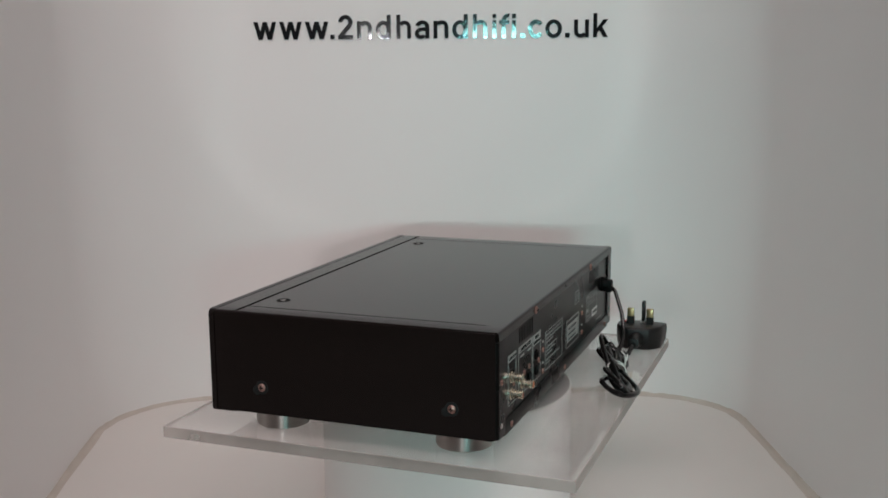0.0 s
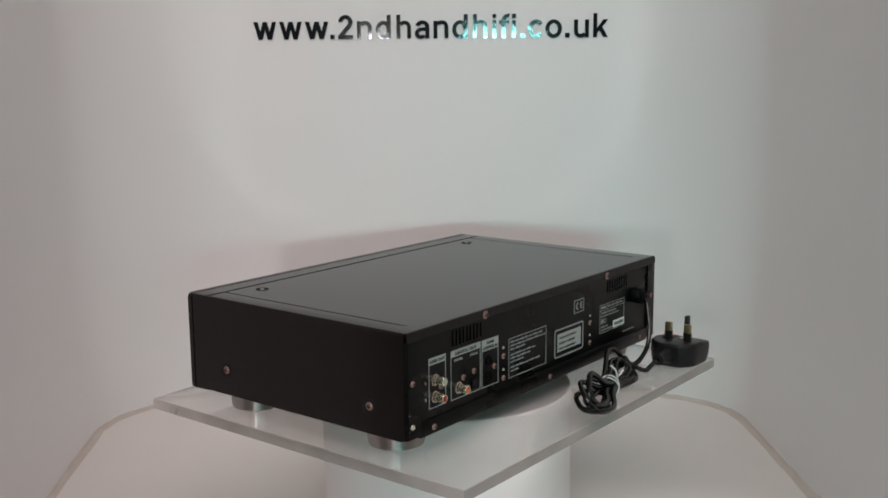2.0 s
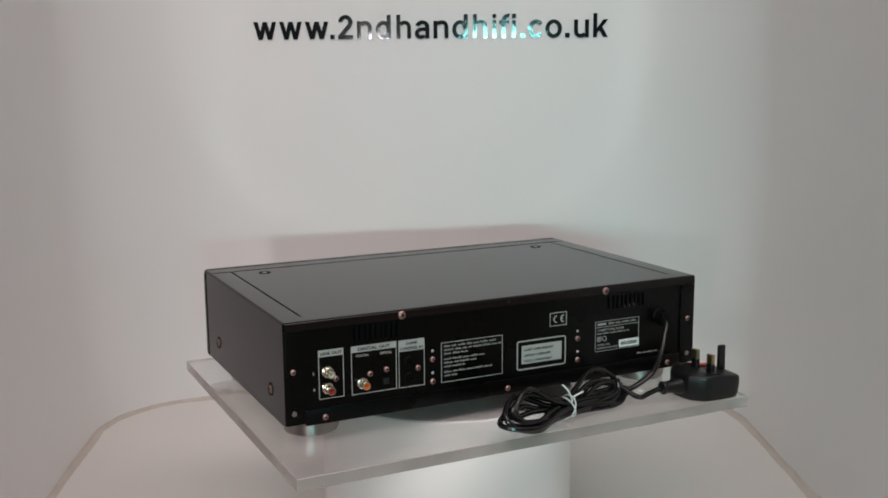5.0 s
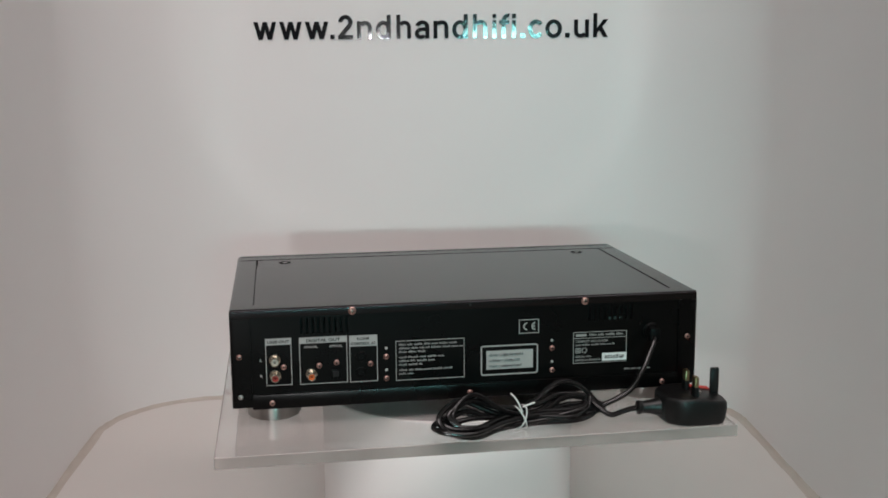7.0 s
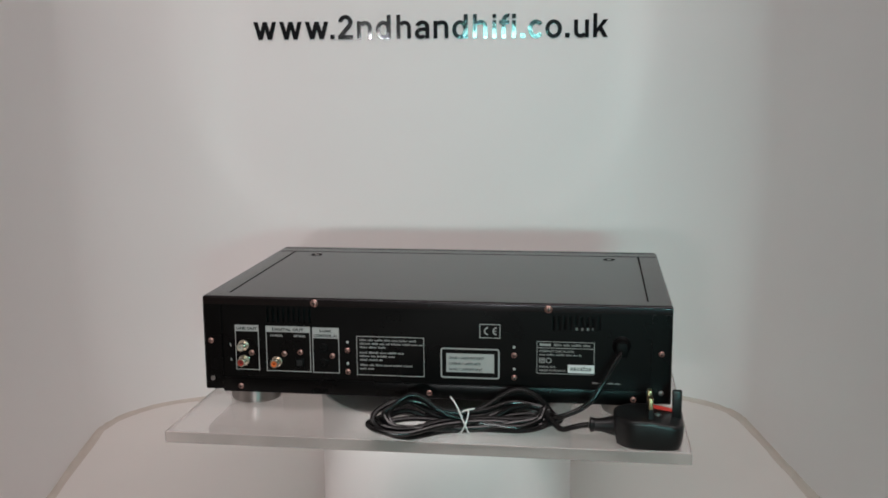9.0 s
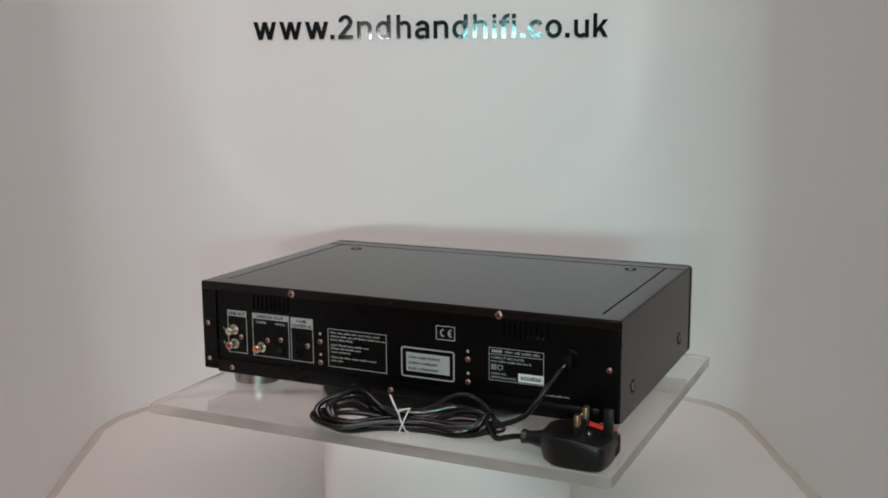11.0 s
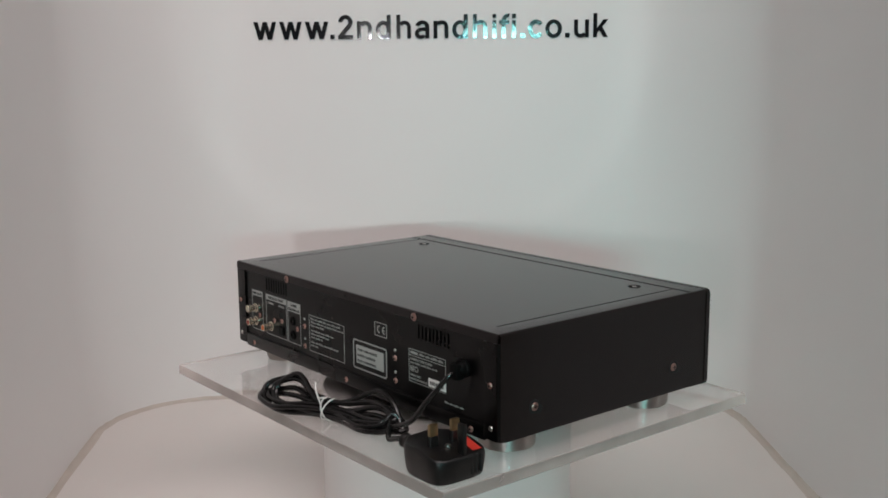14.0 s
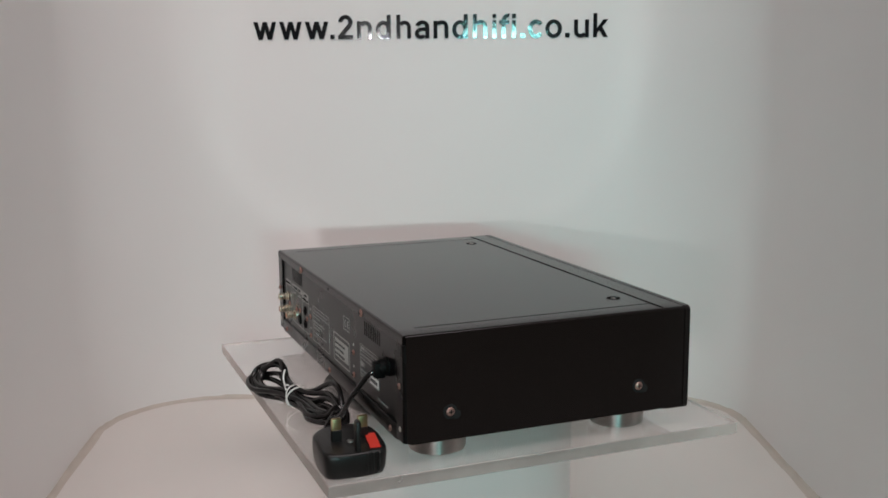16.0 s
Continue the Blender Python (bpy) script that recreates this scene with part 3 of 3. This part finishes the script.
    write(rp, "COMPACT DISC PLAYER", 0.0982, 0.0458, 0.0020, FAINT, 0.031, None, True)
    write(rp, "SERIAL NO.", 0.0982, 0.0314, 0.0018, FAINT, 0.0150, None, True)
    write(rp, "MADE IN FRANCE", 0.0982, 0.0281, 0.0018, FAINT, 0.0235, None, True)
    part("symbol", outline(0.0982, 0.1030, 0.0356, 0.0404, 0.0006, y, outline(0.0994, 0.1018, 0.0368, 0.0392, 0.0006, y)), PRINT, rp)
    part("symbol", lathe([(0.0026, 0), (0.0026, 0.0002), (0.0019, 0.0002), (0.0019, 0)], 18, "-y"), PRINT, rp, at=pose(0.1066, y, 0.0380))
    part("serial_sticker", box(0.1237, 0.1474, y - 0.0004, y, 0.0272, 0.0347), PAPER, rp, "white serial sticker")
    bars(rp, [(0.1262 + 0.0027 * k, 0.1281 + 0.0027 * k, 0.0294, 0.0016) for k in range(7)] + [(0.1262 + 0.0027 * k, 0.1281 + 0.0027 * k, 0.0312, 0.0014) for k in range(7)], SOFT, y - 0.0004)
    bars(player, [(0.1458, 0.1708, 0.0177, 0.0013)], FAINT, y)


def make_cord(player):
    # strain relief
    relief = part("strain_relief", lathe([(0.0082, 0), (0.0082, 0.002), (0.0070, 0.003), (0.0070, 0.006), (0.0056, 0.0085), (0, 0.0085)], 20, "-y"), RELIEF, player, "black plastic cord strain relief", pose(0.1710, FACE, 0.0541))
    part("clamp", box(-0.0052, 0.0052, -0.0125, -0.003, -0.0085, 0.0052, 0.0018), RELIEF, relief)
    # the cord: out of the back, down into a tied hank, on to the plug
    tie = Vector((0.035, -0.177, 0.001))
    pts = [(0.1710, -0.136, 0.0525), (0.1690, -0.146, 0.0490), (0.1625, -0.152, 0.0385), (0.1530, -0.159, 0.0235), (0.1400, -0.163, 0.0070), (0.116, -0.164, -0.004)]
    rng = random.Random(5)
    along = Vector((0.962, 0.272, 0)).normalized()
    across = Vector((-0.272, 0.962, 0)).normalized()
    # each turn: reach, half width and tilt of its left loop, then of its right loop
    turns = [(0.079, 0.013, 0.012, 0.078, 0.014, 0.007), (0.065, 0.008, 0.014, 0.087, 0.006, 0.003), (0.072, 0.004, 0.004, 0.073, 0.012, 0.013),
             (0.083, 0.016, 0.004, 0.081, 0.005, 0.003), (0.069, 0.008, 0.010, 0.069, 0.009, 0.007), (0.074, 0.010, 0.004, 0.076, 0.004, 0.005)]
    # where the strands lie in the tied bundle
    bundle = [(0.0026 * math.cos(2.1 * k), 0.0026 * math.sin(2.1 * k)) for k in range(3)]
    bundle += [(0.0064 * math.cos(0.698 * k + 0.3), 0.0062 * math.sin(0.698 * k + 0.3)) for k in range(9)]
    rng.shuffle(bundle)
    for i, (lft, lwide, lrise, rgt, rwide, rrise) in enumerate(turns):
        for k in range(14):
            a = 2 * math.pi * k / 14
            c, s = math.cos(a), math.sin(a)
            reach, wide, rise = (rgt, rwide, rrise) if c > 0 else (lft, lwide, lrise)
            w = min(1.0, abs(c) / 0.55)
            w = w * w * (3 - 2 * w)
            u, v = bundle[2 * i + (s < 0)]
            far = max(-1.0, min(1.0, -s * 1.45))
            q = tie + along * (c * reach)
            q += across * ((1 - w) * u + w * (far * wide + rng.uniform(-0.0015, 0.0015)))
            q.z = (1 - w) * (v - 0.0078) + w * (-0.0136 + rise * (1 + far) + 0.0012 * i + rng.uniform(0, 0.002))
            q.z = max(q.z, -0.0153)
            q.y = min(q.y, -D2 - 0.005)
            pts.append(tuple(q))
    pts += [(0.118, -0.171, -0.011), (0.129, -0.173, -0.009), (0.138, -0.1735, -0.0065), (0.150, -0.1735, -0.0055)]
    cord = part("mains_cord", tube(spline(pts, 5), lambda s: 0.0020 + 0.0005 * min(1.0, s / 0.05), 10), RUBBER, player, "coiled glossy black mains cord")
    # white wire tie round the hank
    loop = []
    for k in range(27):
        a = 2 * math.pi * k / 13
        loop.append(tie + along * (0.0042 * math.sin(a) * (1 if k < 13 else -1)) + across * (0.0098 * math.cos(a)) + Vector((0, 0, -0.0072 + 0.0098 * math.sin(a))))
    for q in loop:
        q.z = max(q.z, -0.0165)
    part("wire_tie", tube(spline(loop, 4), 0.0007, 6), WHITE, cord, "twisted white wire tie")
    part("tie_end", tube(spline([tie + Vector((0, -0.009, 0.000)), tie + Vector((-0.005, -0.010, 0.011)), tie + Vector((-0.010, -0.007, 0.017))], 5), 0.0008, 6), WHITE, cord)
    part("tie_end", tube(spline([tie + Vector((0, -0.010, 0.005)), tie + Vector((0.006, -0.010, 0.007)), tie + Vector((0.011, -0.009, 0.008))], 5), 0.0008, 6), WHITE, cord)
    # plug, lying on its back with the pins up: a moulded block, narrower where the cord enters
    cx, cy = 0.1935, -0.1735
    plan = [(-0.0285, -0.0135), (-0.0165, -0.0245), (0.0, -0.0265), (0.0190, -0.0262), (0.0262, -0.0222), (0.0288, -0.0120), (0.0292, 0.0),
            (0.0288, 0.0120), (0.0262, 0.0222), (0.0190, 0.0262), (0.0, 0.0265), (-0.0165, 0.0245), (-0.0285, 0.0135), (-0.0295, 0.0)]
    loop = spline(plan + plan[:1], 4)[:-1]
    bm = bmesh.new()
    rings = []
    for z, grow in ((-0.0180, 0.88), (-0.0172, 0.92), (-0.0130, 0.965), (-0.0040, 1.0), (0.0035, 1.0), (0.0058, 0.985), (0.0070, 0.95), (0.0074, 0.90)):
        rings.append([bm.verts.new((cx + p[0] * grow, cy + p[1] * grow, z - (0.15 * max(0.0, p[0]) if z > 0 else 0))) for p in loop])
    for lo, hi in zip(rings, rings[1:]):
        for i in range(len(loop)):
            j = (i + 1) % len(loop)
            bm.faces.new((lo[i], lo[j], hi[j], hi[i]))
    bm.faces.new(rings[0][::-1])
    bm.faces.new(rings[-1])
    plug = part("mains_plug", bm, PLASTIC, player, "black three-pin mains plug, pins upward")
    grip = lathe([(0, 0), (0.0036, 0), (0.0060, 0.0006), (0.0066, 0.0016), (0.0062, 0.0036), (0.0054, 0.0050), (0.0062, 0.0120), (0.0084, 0.0200), (0.0095, 0.0250), (0, 0.0250)], 24)
    bmesh.ops.transform(grip, matrix=pose(0.1435, -0.1735, -0.0055, 0, 90, 0), verts=grip.verts)
    part("cord_grip", grip, PLASTIC, plug)
    for k in range(3):
        part("grip_rib", box(0.2180, 0.2227, -0.1670 + 0.0048 * k, -0.1650 + 0.0048 * k, -0.0140, 0.0022, 0.0006, 1), PLASTIC, plug)
    for y in (-0.183, -0.161):
        pin = part("pin", box(0.1925, 0.1965, y - 0.0039, y + 0.0039, 0.0045, 0.0236, 0.0008), BRASS, plug, "brass pin")
        part("pin_sleeve", box(0.1923, 0.1967, y - 0.0041, y + 0.0041, 0.0045, 0.0145, 0.0006, 1), PLASTIC, pin)
    part("earth_pin", box(0.2130, 0.2210, -0.1740, -0.1700, 0.0020, 0.0275, 0.0012), PLASTIC, plug, "black earth pin")
    part("fuse_label", box(-0.0120, 0.0120, -0.0042, 0.0042, 0.0, 0.0005), REDLABEL, plug, "red fuse sticker", pose(0.2060, -0.1565, 0.0054, 0, 8.5, -6))
    part("centre_screw", lathe([(0.0028, 0.0050), (0.0026, 0.0066), (0, 0.0068)], 14), STEEL, plug, at=pose(0.2015, -0.1735, 0))


def make_player():
    player = new("disc_player")
    make_body(player)
    make_back_details(player)
    make_cord(player)
    for ob in player.children:
        ob.matrix_basis = Matrix.Translation((CX, CY, 0)) @ ob.matrix_basis
    return tagged(player, "black compact disc player turned backwards on acrylic sheet", "disc player")


make_tent()
make_room()
make_pedestal()
make_sign()
sheet = make_sheet()
player = make_player()


# ---- movement ----
def motions():
    rows = [(t, pose(0, 0, BASE, 0, 0, 69.29 - 8.592 * t)) for t in range(17)]
    walk(sheet, rows)
    walk(player, rows)


motions()
